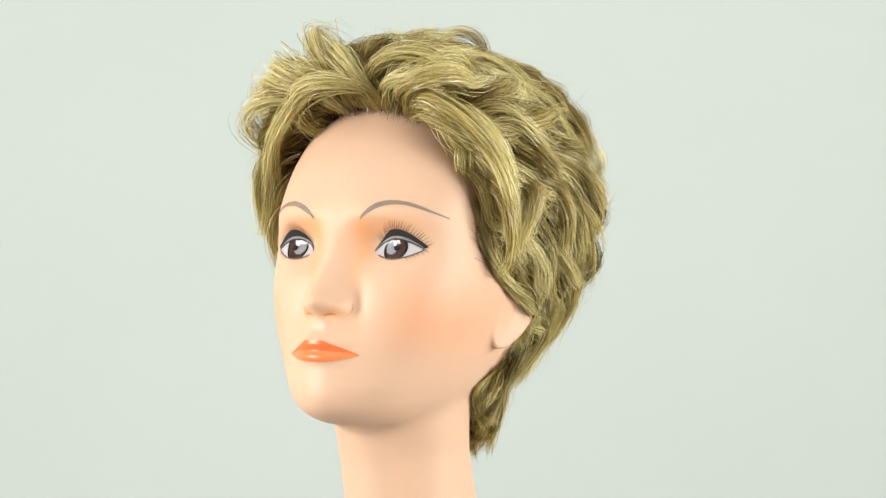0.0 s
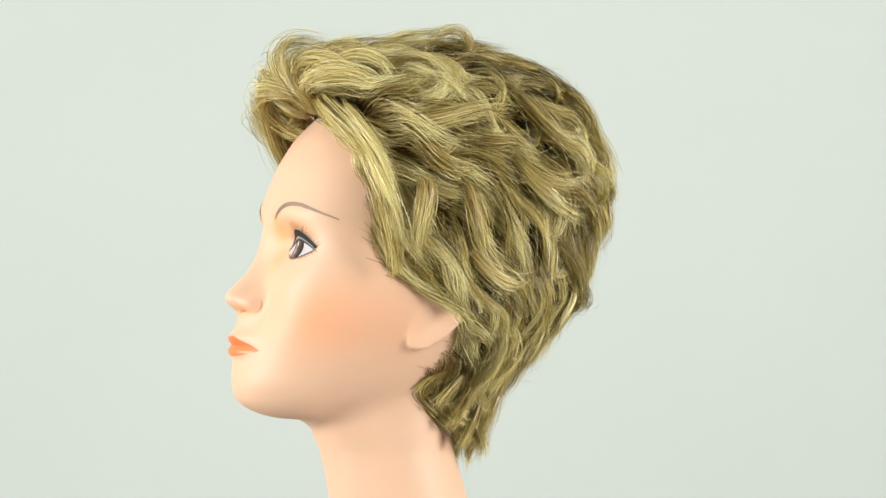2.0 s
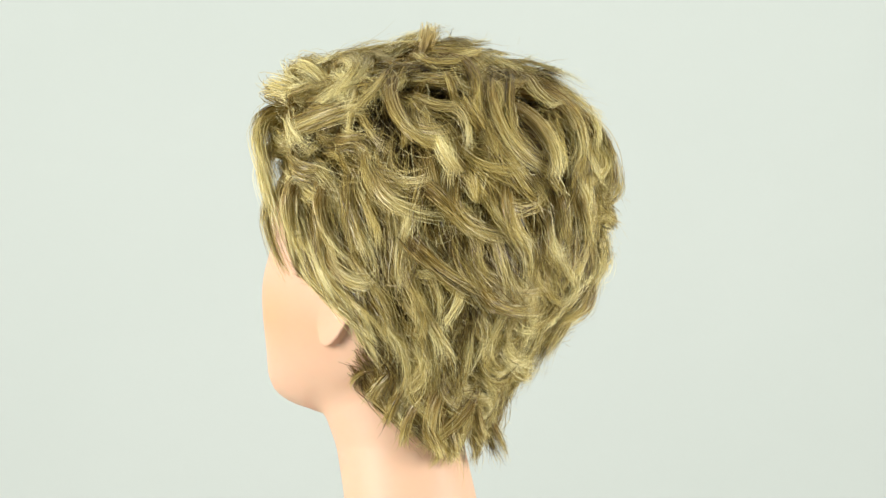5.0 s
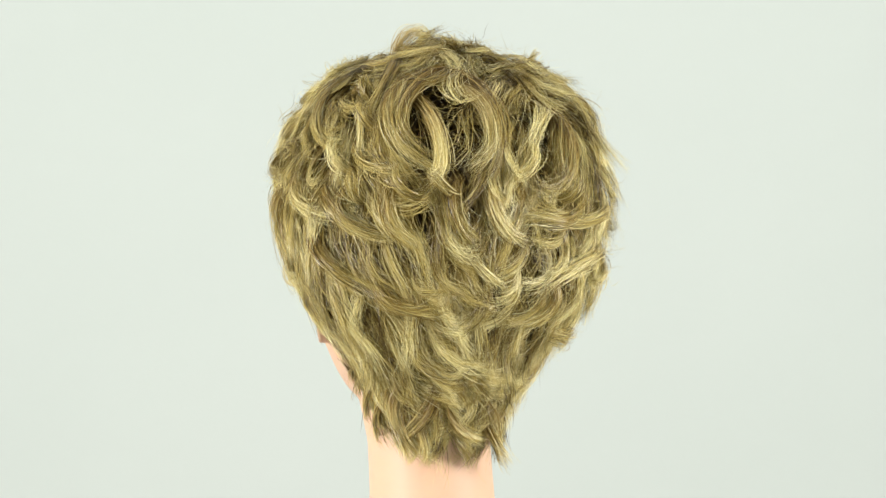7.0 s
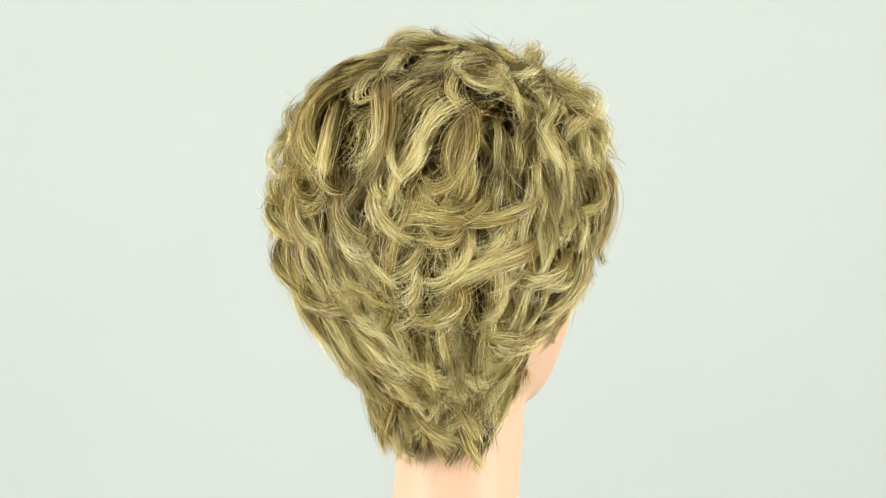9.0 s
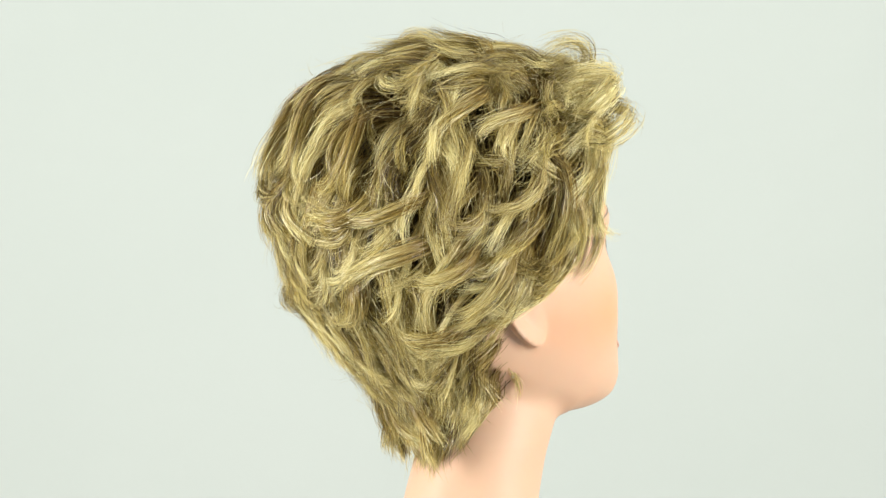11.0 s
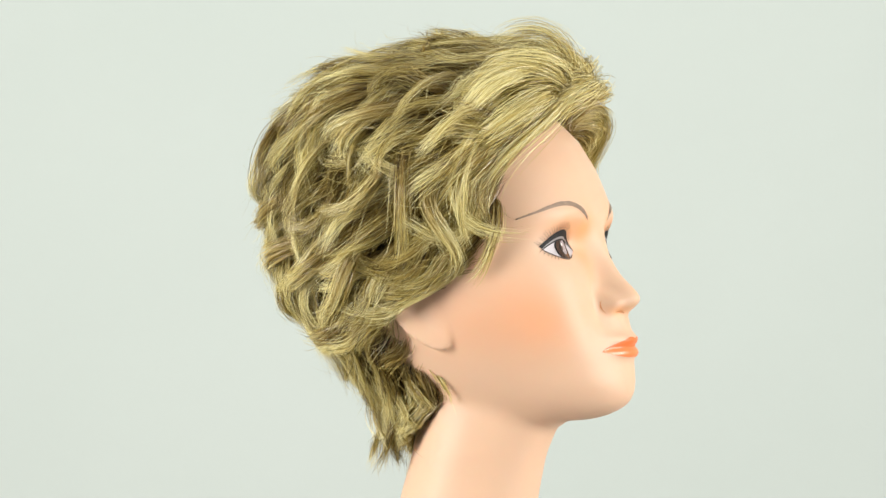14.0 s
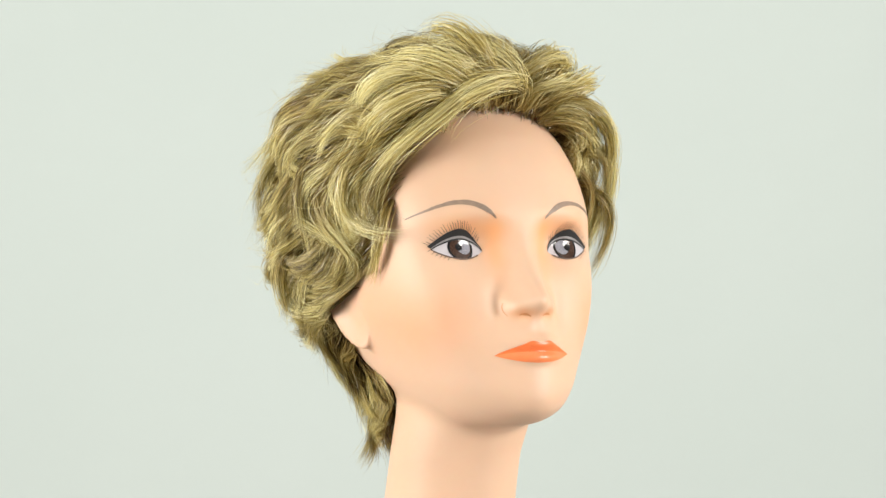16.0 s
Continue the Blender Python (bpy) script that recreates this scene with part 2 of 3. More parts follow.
# ---- the mannequin: one skin drawn over the form ----
def skin_over(field, lo, hi, step):
    """Points and four-sided faces of the surface where field is zero."""
    axes = [np.arange(a, b + step, step) for a, b in zip(lo, hi)]
    grid = field(*np.meshgrid(*axes, indexing="ij"))
    inside = grid < 0
    nx, ny, nz = (len(a) - 1 for a in axes)
    total, count = np.zeros((nx, ny, nz, 3)), np.zeros((nx, ny, nz))
    corner = [np.array(c) for c in itertools.product((0, 1), repeat=3)]

    def at(a, c):
        return a[c[0]:c[0] + nx, c[1]:c[1] + ny, c[2]:c[2] + nz]
    for a, b in itertools.combinations(corner, 2):
        if np.abs(a - b).sum() != 1:
            continue
        va, vb = at(grid, a), at(grid, b)
        cross = at(inside, a) != at(inside, b)
        k = np.where(cross, va / np.where(cross, va - vb, 1), 0)
        count += cross
        for i in range(3):
            total[..., i] += np.where(cross, a[i] + (b[i] - a[i]) * k, 0)
    cells = np.argwhere(count > 0)
    index = -np.ones((nx, ny, nz), int)
    index[tuple(cells.T)] = np.arange(len(cells))
    points = np.array(lo) + step * (cells + total[tuple(cells.T)] / count[tuple(cells.T)][:, None])
    faces = []
    for i in range(3):
        j, k = (i + 1) % 3, (i + 2) % 3
        n = [nx, ny, nz]
        low = [slice(1, m) for m in n]
        low[i] = slice(0, n[i])
        up = list(low)
        up[i] = slice(1, n[i] + 1)
        a, b = inside[tuple(low)], inside[tuple(up)]
        edge = np.argwhere(a != b)
        flip = b[tuple(edge.T)]
        offset = np.ones(3, int)
        offset[i] = 0
        base = edge + offset
        quad = []
        for dj, dk in ((0, 0), (-1, 0), (-1, -1), (0, -1)):
            c = base.copy()
            c[:, j] += dj
            c[:, k] += dk
            quad.append(index[tuple(c.T)])
        quad = np.stack(quad, 1)
        quad[flip] = quad[flip][:, ::-1]
        faces.append(quad)
    faces = np.concatenate(faces)
    for _ in range(3):
        g = gradient(field, points)
        points = points - 0.8 * g * (field(*points.T) / np.maximum((g * g).sum(1), 0.05))[:, None]
    return points, faces


def gradient(field, p, e=0.25):
    out = np.empty_like(p)
    for i in range(3):
        d = np.zeros(3)
        d[i] = e
        out[:, i] = (field(*(p + d).T) - field(*(p - d).T)) / (2 * e)
    return out


def front_y(x, z):
    """Where the face's surface lies, seen from straight ahead."""
    x, z = np.broadcast_arrays(np.asarray(x, float), np.asarray(z, float))
    out, found = np.full(x.shape, -60.0), np.zeros(x.shape, bool)
    for y in np.arange(-140, -40, 1.0):
        now = (head_field(x, np.full(x.shape, y), z) < 0) & ~found
        out[now], found = y, found | now
    a, b = out - 1.0, out.copy()
    for _ in range(12):
        c = (a + b) / 2
        hit = head_field(x, c, z) < 0
        a, b = np.where(hit, a, c), np.where(hit, c, b)
    return b


class Paint:
    """Thin painted shapes on the face, kept in one list of points and faces."""

    def __init__(self):
        self.points, self.faces, self.slots, self.count = [], [], [], 0

    def sheet(self, x, z, slot, lift):
        """A grid of (x, z) laid on the face."""
        y = front_y(x, z)
        p = np.stack([x, y, z], -1).reshape(-1, 3)
        g = gradient(head_field, p, 0.6)
        p = p + lift * g / np.linalg.norm(g, axis=1, keepdims=True)
        r, c = x.shape
        i = (np.arange(r - 1)[:, None] * c + np.arange(c - 1)).ravel() + self.count
        f = np.stack([i, i + 1, i + c + 1, i + c], 1)
        a, b, d = p[f[0] - self.count][0], p[f[0] - self.count][1], p[f[0] - self.count][3]
        if np.cross(b - a, d - a)[1] > 0:
            f = f[:, ::-1]
        self.points.append(p)
        self.faces.append(f)
        self.slots += [slot] * len(f)
        self.count += len(p)

    def stroke(self, xs, zs, widths, slot, lift, n=9):
        """A brush stroke along a few points, with a width at each."""
        k = np.linspace(0, 1, len(xs))
        t = np.linspace(0, 1, n)
        deg = min(3, len(xs) - 1)
        x, z = np.polyval(np.polyfit(k, xs, deg), t), np.polyval(np.polyfit(k, zs, deg), t)
        w = np.interp(t, np.linspace(0, 1, len(widths)), widths) / 2
        dx, dz = np.gradient(x), np.gradient(z)
        m = np.hypot(dx, dz)
        self.sheet(np.stack([x - dz / m * w, x + dz / m * w]), np.stack([z + dx / m * w, z - dx / m * w]), slot, lift)


def eye_edges(k):
    """The painted eye from the inner corner (k = 0) to the outer one (1): across, upper edge, lower edge."""
    across = 21.2 + 28.6 * k
    upper = -1.2 + 6.5 * np.sin(np.pi * np.clip(k, 0, 1) ** 0.80) ** 0.85 + 1.0 * k
    lower = -1.2 - 4.9 * np.sin(np.pi * np.clip(k, 0, 1) ** 0.9) ** 0.8 + 1.0 * k
    return across, upper, lower


def face_paint():
    rnd = random.Random(4)
    paint = Paint()
    for side in (-1, 1):
        k = np.linspace(0.0, 1.0, 30)
        ax, up, low = eye_edges(k)
        v = np.linspace(0, 1, 9)[:, None]
        paint.sheet(side * np.broadcast_to(ax, (9, 30)), low + (up - low) * v, 1, 0.12)
        # iris and pupil, with a painted grey reflection and white glint, cut by the lids
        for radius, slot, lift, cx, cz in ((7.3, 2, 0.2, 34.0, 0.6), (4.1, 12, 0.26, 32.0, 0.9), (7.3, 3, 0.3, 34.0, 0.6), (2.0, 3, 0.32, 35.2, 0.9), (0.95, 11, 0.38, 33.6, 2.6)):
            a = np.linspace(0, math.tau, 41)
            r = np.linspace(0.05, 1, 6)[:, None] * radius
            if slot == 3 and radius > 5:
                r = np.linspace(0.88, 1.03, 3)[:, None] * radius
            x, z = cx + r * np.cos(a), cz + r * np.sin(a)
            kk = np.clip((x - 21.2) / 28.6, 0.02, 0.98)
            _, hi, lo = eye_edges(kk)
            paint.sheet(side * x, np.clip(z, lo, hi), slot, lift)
        # upper liner, lid line, lower liner
        _, hi, lo = eye_edges(k)
        full = np.sin(np.pi * k ** 1.05)
        rim, lid, thick = 0.4 * full, 0.35 + 1.5 * full, 0.7 + 4.9 * full + 0.5 * k
        paint.sheet(side * np.stack([ax, ax]), np.stack([hi - 0.6, hi + rim]), 4, 0.42)
        paint.sheet(side * np.stack([ax, ax]), np.stack([hi + rim, hi + lid]), 7, 0.4)
        paint.sheet(side * np.stack([ax, ax + 1.8 * k ** 6]), np.stack([hi + lid, hi + thick]), 4, 0.42)
        paint.sheet(side * np.stack([ax[3:], ax[3:]]), np.stack([lo[3:] - 0.55, lo[3:] + 0.2]), 5, 0.4)
        # painted lashes
        for i in range(25):
            q = 0.08 + 0.9 * i / 24 + rnd.uniform(-0.008, 0.008)
            a1, h1, _ = (float(s) for s in eye_edges(q))
            base = h1 + 1.2 + 4.2 * math.sin(math.pi * q)
            turn = math.radians(100 - 78 * q ** 1.6 + (14 if q < 0.2 else 0))
            long = (4.6 + 1.2 * math.sin(math.pi * q)) * rnd.uniform(0.88, 1.1)
            x0, z0 = a1 + 0.4, base - 0.5
            xs = [x0, x0 + long * 0.5 * math.cos(turn), x0 + long * math.cos(turn - 0.08)]
            zs = [z0, z0 + long * 0.5 * math.sin(turn), z0 + long * math.sin(turn + 0.08)]
            paint.stroke([side * x for x in xs], zs, [0.36, 0.3, 0.1], 5, 0.36, 5)
        for i in range(6):
            q = 0.7 + 0.3 * i / 5
            a1, _, l1 = (float(s) for s in eye_edges(q))
            turn = math.radians(-70 + 45 * (q - 0.5))
            paint.stroke([side * a1, side * (a1 + 1.5 * math.cos(turn)), side * (a1 + 3 * math.cos(turn))], [l1, l1 + 1.4 * math.sin(turn), l1 + 2.6 * math.sin(turn)], [0.3, 0.25, 0.08], 5, 0.36, 4)
        # brow: many fine strokes along an arch
        def arch(q):
            return 15.5 + 44 * q, 16.9 + 9.4 * math.sin(math.pi * min(1, q) ** 0.86) ** 0.9 - 0.3 * q
        q = np.linspace(0.02, 0.92, 30)
        bx, bz = np.array([arch(float(v)) for v in q]).T
        bw = 1.75 * (1 - q) ** 0.75 * np.minimum(1, 0.25 + q * 5) + 0.12
        paint.sheet(side * np.stack([bx, bx]), np.stack([bz - bw, bz + bw]), 10, 0.12)
        for i in range(150):
            q = rnd.uniform(0.0, 0.93)
            wide = 1.9 * (1 - q) ** 0.8 * min(1, 0.35 + q * 5)
            off = rnd.uniform(-1, 1) * wide
            x0, z0 = arch(q)
            x1, z1 = arch(min(1, q + 0.07))
            x2, z2 = arch(min(1.0, q + 0.14))
            paint.stroke([side * x0, side * x1, side * x2], [z0 + off, z1 + off * 0.9 + 0.2, z2 + off * 0.6], [0.16, 0.3, 0.07], 6, rnd.uniform(0.14, 0.34), 5)
        # shade of the nostrils and wing creases, painted as orange strokes
        paint.stroke([side * 3.6, side * 6.4, side * 9.6], [-37.4, -36.2, -36.6], [0.5, 1.5, 0.6], 13, 0.3, 9)
        paint.stroke([side * 16.2, side * 16.6, side * 14.6], [-30.0, -34.0, -37.4], [0.1, 0.5, 0.1], 13, 0.2, 9)
    # lips: upper with its bow, lower fuller in the middle
    x = np.linspace(-23, 23, 61)
    ax = np.abs(x) / 23
    top = -59.2 + 8.9 * (1 - ax ** 1.35) ** 0.95 - 1.6 * np.exp(-(x / 3.2) ** 2) + 0.5 * np.exp(-((np.abs(x) - 6) / 3) ** 2)
    mid = -59.2 + 2.4 * (1 - ax ** 2) - 0.4 * np.exp(-(x / 4) ** 2)
    low = -59.4 - 3.4 * (1 - ax ** 2.1) ** 0.9
    v = np.linspace(0, 1, 8)[:, None]
    paint.sheet(np.broadcast_to(x, (8, 61)), mid + (top - mid) * v, 8, 0.4)
    paint.sheet(np.broadcast_to(x, (8, 61)), low + (mid - low) * v, 9, 0.4)
    return paint


def mannequin_head():
    points, faces = skin_over(head_field, (-86, -140, -193), (86, 96, 112), 1.5)
    paint = face_paint()
    n = len(points)
    # soft rouge on the cheeks, peach tint on the lids and beside the bridge
    ax, z, y = np.abs(points[:, 0]), points[:, 2], points[:, 1]
    fore = np.clip((-y - 20) / 25, 0, 1)
    rouge = 0.6 * np.exp(-0.5 * (((ax - 53) / 11) ** 2 + ((z + 40 - 0.25 * (ax - 50)) / 14) ** 2)) * fore
    lid = 0.55 * np.exp(-0.5 * (((ax - 31) / 13) ** 2 + ((z - 12) / 4.5) ** 2)) * fore + 0.5 * np.exp(-0.5 * (((ax - 15.5) / 4) ** 2 + ((z - 3) / 13) ** 2)) * fore
    # shade under the nose, painted in with the lid tint
    lid += 0.5 * np.exp(-0.5 * (((ax - 8) / 5) ** 2 + ((z + 36) / 2.2) ** 2)) * fore
    all_points = np.concatenate([points] + paint.points)
    me = bpy.data.meshes.new("mannequin_head")
    me.from_pydata((all_points * 0.001).tolist(), [], faces.tolist() + (np.concatenate(paint.faces) + n).tolist())
    for m in (SKIN, SCLERA, IRIS, PUPIL, LINER, LASH, BROW, LIDLINE, LIP, LIP_LOW, SKINLINE, GLINT, IRIS_SHEEN, NOSE_SHADE):
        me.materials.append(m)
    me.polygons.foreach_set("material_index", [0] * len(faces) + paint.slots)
    for name, values in (("rouge", rouge), ("lid_tint_nose_shade", np.clip(lid, 0, 1))):
        a = me.attributes.new(name, "FLOAT", "POINT")
        a.data.foreach_set("value", np.concatenate([values, np.zeros(paint.count)]).astype(np.float32))
    me.shade_smooth()
    me.update()
    ob = new("mannequin_head", me)
    return tagged(ob, "peach painted mannequin head with coral lips, brown eyes and painted eye reflections", "mannequin"), points


mannequin, skin_points = mannequin_head()


# ---- the wig ----
def smooth(a, b, v):
    k = np.clip((v - a) / (b - a), 0, 1)
    return k * k * (3 - 2 * k)


def hairline(z):
    """How far forward hair grows at each height."""
    return tab(z, (-124, 20), (-112, 9), (-100, -2), (-84, -21), (-72, -23), (-62, -11), (-46, -6), (-36, -9), (-27, -28), (-14, -49), (0, -59),
               (30, -67.5), (45, -68.5), (60, -70), (72, -71), (77, -76), (80, -140))


class Shell:
    """The space between scalp and outer form: a way round (degrees), a way up, and a depth from 0 to 1."""

    TURN = np.arange(-180, 181, 4.0)
    RISE = np.concatenate([np.arange(-150, 0, 4.0), np.arange(0, 90.1, 4.5)])

    @staticmethod
    def centre_y(rise):
        return np.interp(rise, [-150, -100, -60, -20, 0], [-18, -24, -20, -8, -5])

    def __init__(self):
        t, s = np.meshgrid(np.radians(self.TURN), self.RISE, indexing="ij")
        self.inner, self.outer = np.zeros(t.shape), np.zeros(t.shape)
        el = np.radians(np.clip(s, 0, 90))
        d = np.stack([np.sin(t) * np.cos(el), -np.cos(t) * np.cos(el), np.sin(el)], -1)
        c = np.stack([0 * t, self.centre_y(s), 20 + np.minimum(s, 0)], -1)
        for r in np.arange(0, 190, 1.0):
            p = c + d * r
            self.inner[head_field(*np.moveaxis(p, -1, 0)) < 0] = r
            self.outer[wig_field(*np.moveaxis(p, -1, 0)) < 0] = r
        self.outer = np.maximum(self.outer, self.inner + 2.5)

    def ways(self, p):
        rise_low = p[:, 2] - 20
        el = np.degrees(np.arctan2(p[:, 2] - 20, np.hypot(p[:, 0], p[:, 1] + 5)))
        s = np.where(rise_low < 0, rise_low, el)
        t = np.degrees(np.arctan2(p[:, 0], -(p[:, 1] - self.centre_y(np.minimum(s, 0)))))
        return t, s

    def place(self, t, s, u):
        i = np.clip((t + 180) / 4, 0, len(self.TURN) - 1.001)
        j = np.clip(np.interp(s, self.RISE, np.arange(len(self.RISE))), 0, len(self.RISE) - 1.001)
        a, b = i.astype(int), j.astype(int)
        fa, fb = i - a, j - b

        def pick(g):
            return (g[a, b] * (1 - fa) + g[a + 1, b] * fa) * (1 - fb) + (g[a, b + 1] * (1 - fa) + g[a + 1, b + 1] * fa) * fb
        r = pick(self.inner) + 1.5 + u * (pick(self.outer) - pick(self.inner) - 1.5)
        el, tt = np.radians(np.clip(s, 0, 90)), np.radians(t)
        d = np.stack([np.sin(tt) * np.cos(el), -np.cos(tt) * np.cos(el), np.sin(el)], -1)
        c = np.stack([0 * t, self.centre_y(np.minimum(s, 0)), 20 + np.minimum(s, 0)], -1)
        return c + d * r[:, None], d


SHELL = Shell()
WHORL = np.array([24.0, 84.0, 78.0])
HOLES = ((np.array([23.0, 90.0, 72.0]), 15.0), (np.array([-42.0, 84.0, 60.0]), 9.0))


def comb(p, d):
    """The way in which the hair is brushed at p, along the surface with outward way d."""
    x, y, z = p.T
    b, hi = smooth(-25, 70, y)[:, None], smooth(25, 90, z)[:, None]
    low_side = np.stack([0 * x, 0.55 + 0.3 * smooth(15, -30, z), -0.85 + 0 * x], 1)
    high_side = np.stack([0.012 * x, 0.95 + 0 * x, -0.22 + 0 * x], 1)
    rear = np.stack([0.002 * x - 0.4 * smooth(0, -50, z), 0.25 + 0 * x, -1 + 0 * x], 1)
    way = (low_side * (1 - hi) + high_side * hi) * (1 - b) + rear * b
    f = (smooth(-35, -75, y) * smooth(52, 78, z))[:, None]
    way = way * (1 - f) + np.stack([0.022 * x, 0.5 + 0 * x, 0.85 + 0 * x], 1) * f
    wing = (smooth(-62, -80, z) * smooth(25, 40, np.abs(x)))[:, None]
    way = way * (1 - wing) + np.stack([0 * x, -0.3 + 0 * x, -0.85 + 0 * x], 1) * wing
    v = p - WHORL
    near = np.exp(-0.5 * (np.linalg.norm(v, axis=1) / 24) ** 2)[:, None] * 1.6
    way = way + near * np.cross(d, v) / (np.linalg.norm(v, axis=1, keepdims=True) + 4)
    way = way - (way * d).sum(1, keepdims=True) * d
    return way / (np.linalg.norm(way, axis=1, keepdims=True) + 1e-6)


def grow(roots, length, u0, u1, tip, wave, turns, phase, curl, n):
    """Strand lines from the roots: (count, n, 3) points, and the outward way at each."""
    t, s = SHELL.ways(roots)
    quick = 0.85 - 0.3 * smooth(60, 95, roots[:, 2]) - 0.25 * smooth(-40, -70, roots[:, 1])
    p, d = SHELL.place(t, s, u0)
    spread = (phase * 37.7 + curl * 11.3) % 1.0       # an uneven edge
    out, ways = [p], [d]
    for i in range(1, n):
        k = i / (n - 1)
        way = comb(p, d)
        h = max(0.0, (k - 0.4) / 0.6)
        a = wave * np.sin(math.tau * (turns * k + phase)) + curl * h * h * (3 - 2 * h)
        side = np.cross(d, way)
        step = way * np.cos(a)[:, None] + side * np.sin(a)[:, None]
        q = p + step * (length / (n - 1))[:, None]
        edge = hairline(q[:, 2]) - 3 - (9 - 16 * spread) * smooth(-55, -75, q[:, 2]) + 6 * spread
        q[:, 1] += np.maximum(0, edge - q[:, 1]) * smooth(72, 36, q[:, 2])
        t, s = SHELL.ways(q)
        rise = np.sin(np.pi / 2 * np.minimum(1, k / quick))
        u = u0 + (u1 - u0) * rise + tip * max(0.0, (k - 0.55) / 0.45) ** 2
        p, d = SHELL.place(t, s, u)
        out.append(p)
        ways.append(d)
    return np.stack(out, 1), np.stack(ways, 1)


def ribbons(name, lines, ways, width, tone, rng, parent, label="", kind="", start=0.0):
    """Hair strands as fine tapered blades, one mesh."""
    c, n, _ = lines.shape
    along = np.linspace(0, 1, n)
    tangent = np.gradient(lines, axis=1)
    side = np.cross(ways, tangent)
    side /= np.linalg.norm(side, axis=2, keepdims=True) + 1e-9
    normal = np.cross(tangent, side)
    normal /= np.linalg.norm(normal, axis=2, keepdims=True) + 1e-9
    roll = rng.normal(0, 0.55, (c, 1, 1))
    side = side * np.cos(roll) + normal * np.sin(roll)
    taper = np.interp(along, [0, 0.1, 0.7, 1], [0.7, 1, 0.85, 0.12])
    w = (width[:, None] * taper)[..., None] / 2
    pts = np.stack([lines - side * w, lines + side * w], 2).reshape(-1, 3) * 0.001
    i = (np.arange(c)[:, None] * n + np.arange(n - 1)).ravel() * 2
    quads = np.stack([i, i + 1, i + 3, i + 2], 1)
    me = bpy.data.meshes.new(name)
    me.vertices.add(len(pts))
    me.vertices.foreach_set("co", pts.astype(np.float32).ravel())
    me.loops.add(quads.size)
    me.loops.foreach_set("vertex_index", quads.astype(np.int32).ravel())
    me.polygons.add(len(quads))
    me.polygons.foreach_set("loop_start", np.arange(0, quads.size, 4, dtype=np.int32))
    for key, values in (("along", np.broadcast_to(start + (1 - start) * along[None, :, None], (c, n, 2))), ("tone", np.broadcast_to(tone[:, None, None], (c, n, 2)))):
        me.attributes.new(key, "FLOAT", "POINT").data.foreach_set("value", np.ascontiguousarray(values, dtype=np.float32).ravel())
    if not kind:                                      # a lock's roots are knotted together
        k = np.arange(c - 1, dtype=np.int32) * n * 2
        me.edges.add(c - 1)
        me.edges.foreach_set("vertices", np.stack([k, k + 2 * n], 1).ravel())
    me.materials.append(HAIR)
    me.update(calc_edges=True)
    me.shade_smooth()
    ob = new(name, me)
    ob.parent = parent
    return tagged(ob, label, kind=kind)


def scatter(rng, pool, count, gap):
    """Roots that keep a gap from one another."""
    order = rng.permutation(len(pool))
    chosen = np.zeros((0, 3))
    for i in order:
        if len(chosen) >= count:
            break
        if not len(chosen) or ((chosen - pool[i]) ** 2).sum(1).min() > gap * gap:
            chosen = np.vstack([chosen, pool[i]])
    return chosen


def lengths(p, rng):
    """Hair is long on top, shorter down the back and at the nape."""
    base = np.interp(p[:, 2], [-120, -90, -50, 0, 50, 90], [26, 38, 52, 60, 64, 62])
    front = smooth(-50, -80, p[:, 1]) * smooth(50, 70, p[:, 2])
    return (base + 8 * front) * rng.uniform(0.8, 1.2, len(p))


def clump(lines, guide, rng, hold):
    """Draw the strands of a lock together towards its guide, most of all near the tip."""
    count, n, _ = lines.shape
    along = np.linspace(0, 1, n)
    pull = np.interp(along, [0, 0.2, 0.65, 1], [0, 0.25, 1, 0.85])[None, :, None] * np.clip(rng.normal(hold, 0.16, (count, 1, 1)), 0, 0.93)
    tips = guide[None] + rng.normal(0, 1, (5, 1, 3)) * (along ** 1.5)[None, :, None] * 3.2
    aim = tips[rng.integers(0, 5, count)]
    return lines + (aim - lines) * pull


def finish_lock(lines, out, rng, parent, tint, shortest=0.55, start=0.0):
    """Uneven lengths and fine sway, then the mesh of one lock."""
    count, n, _ = lines.shape
    along = np.linspace(0, 1, n)
    sway = np.sin(math.tau * (along[None, :, None] * rng.uniform(0.6, 1.8, (count, 1, 1)) + rng.uniform(0, 1, (count, 1, 1)))) * along[None, :, None]
    wild = (rng.uniform(0, 1, (count, 1, 1)) < 0.16) * rng.normal(0, 4.5, (count, 1, 3)) * (along ** 1.6)[None, :, None]
    lines = lines + sway * rng.normal(0, 0.7, (count, 1, 3)) + wild
    shift = np.clip(along[None] * rng.uniform(shortest, 1.0, count)[:, None] ** 0.7, 0, 1) * (n - 1)
    j = np.minimum(shift.astype(int), n - 2)
    f = (shift - j)[..., None]
    lines = np.take_along_axis(lines, j[..., None], 1) * (1 - f) + np.take_along_axis(lines, j[..., None] + 1, 1) * f
    tone = np.clip(rng.normal(tint, 0.25, count), 0, 1)
    return ribbons("lock", lines, out, rng.uniform(0.22, 0.42, count), tone, rng, parent, start=start)


def tint_of(rng):
    return rng.choice([0.12, 0.28, 0.45, 0.66, 0.95])


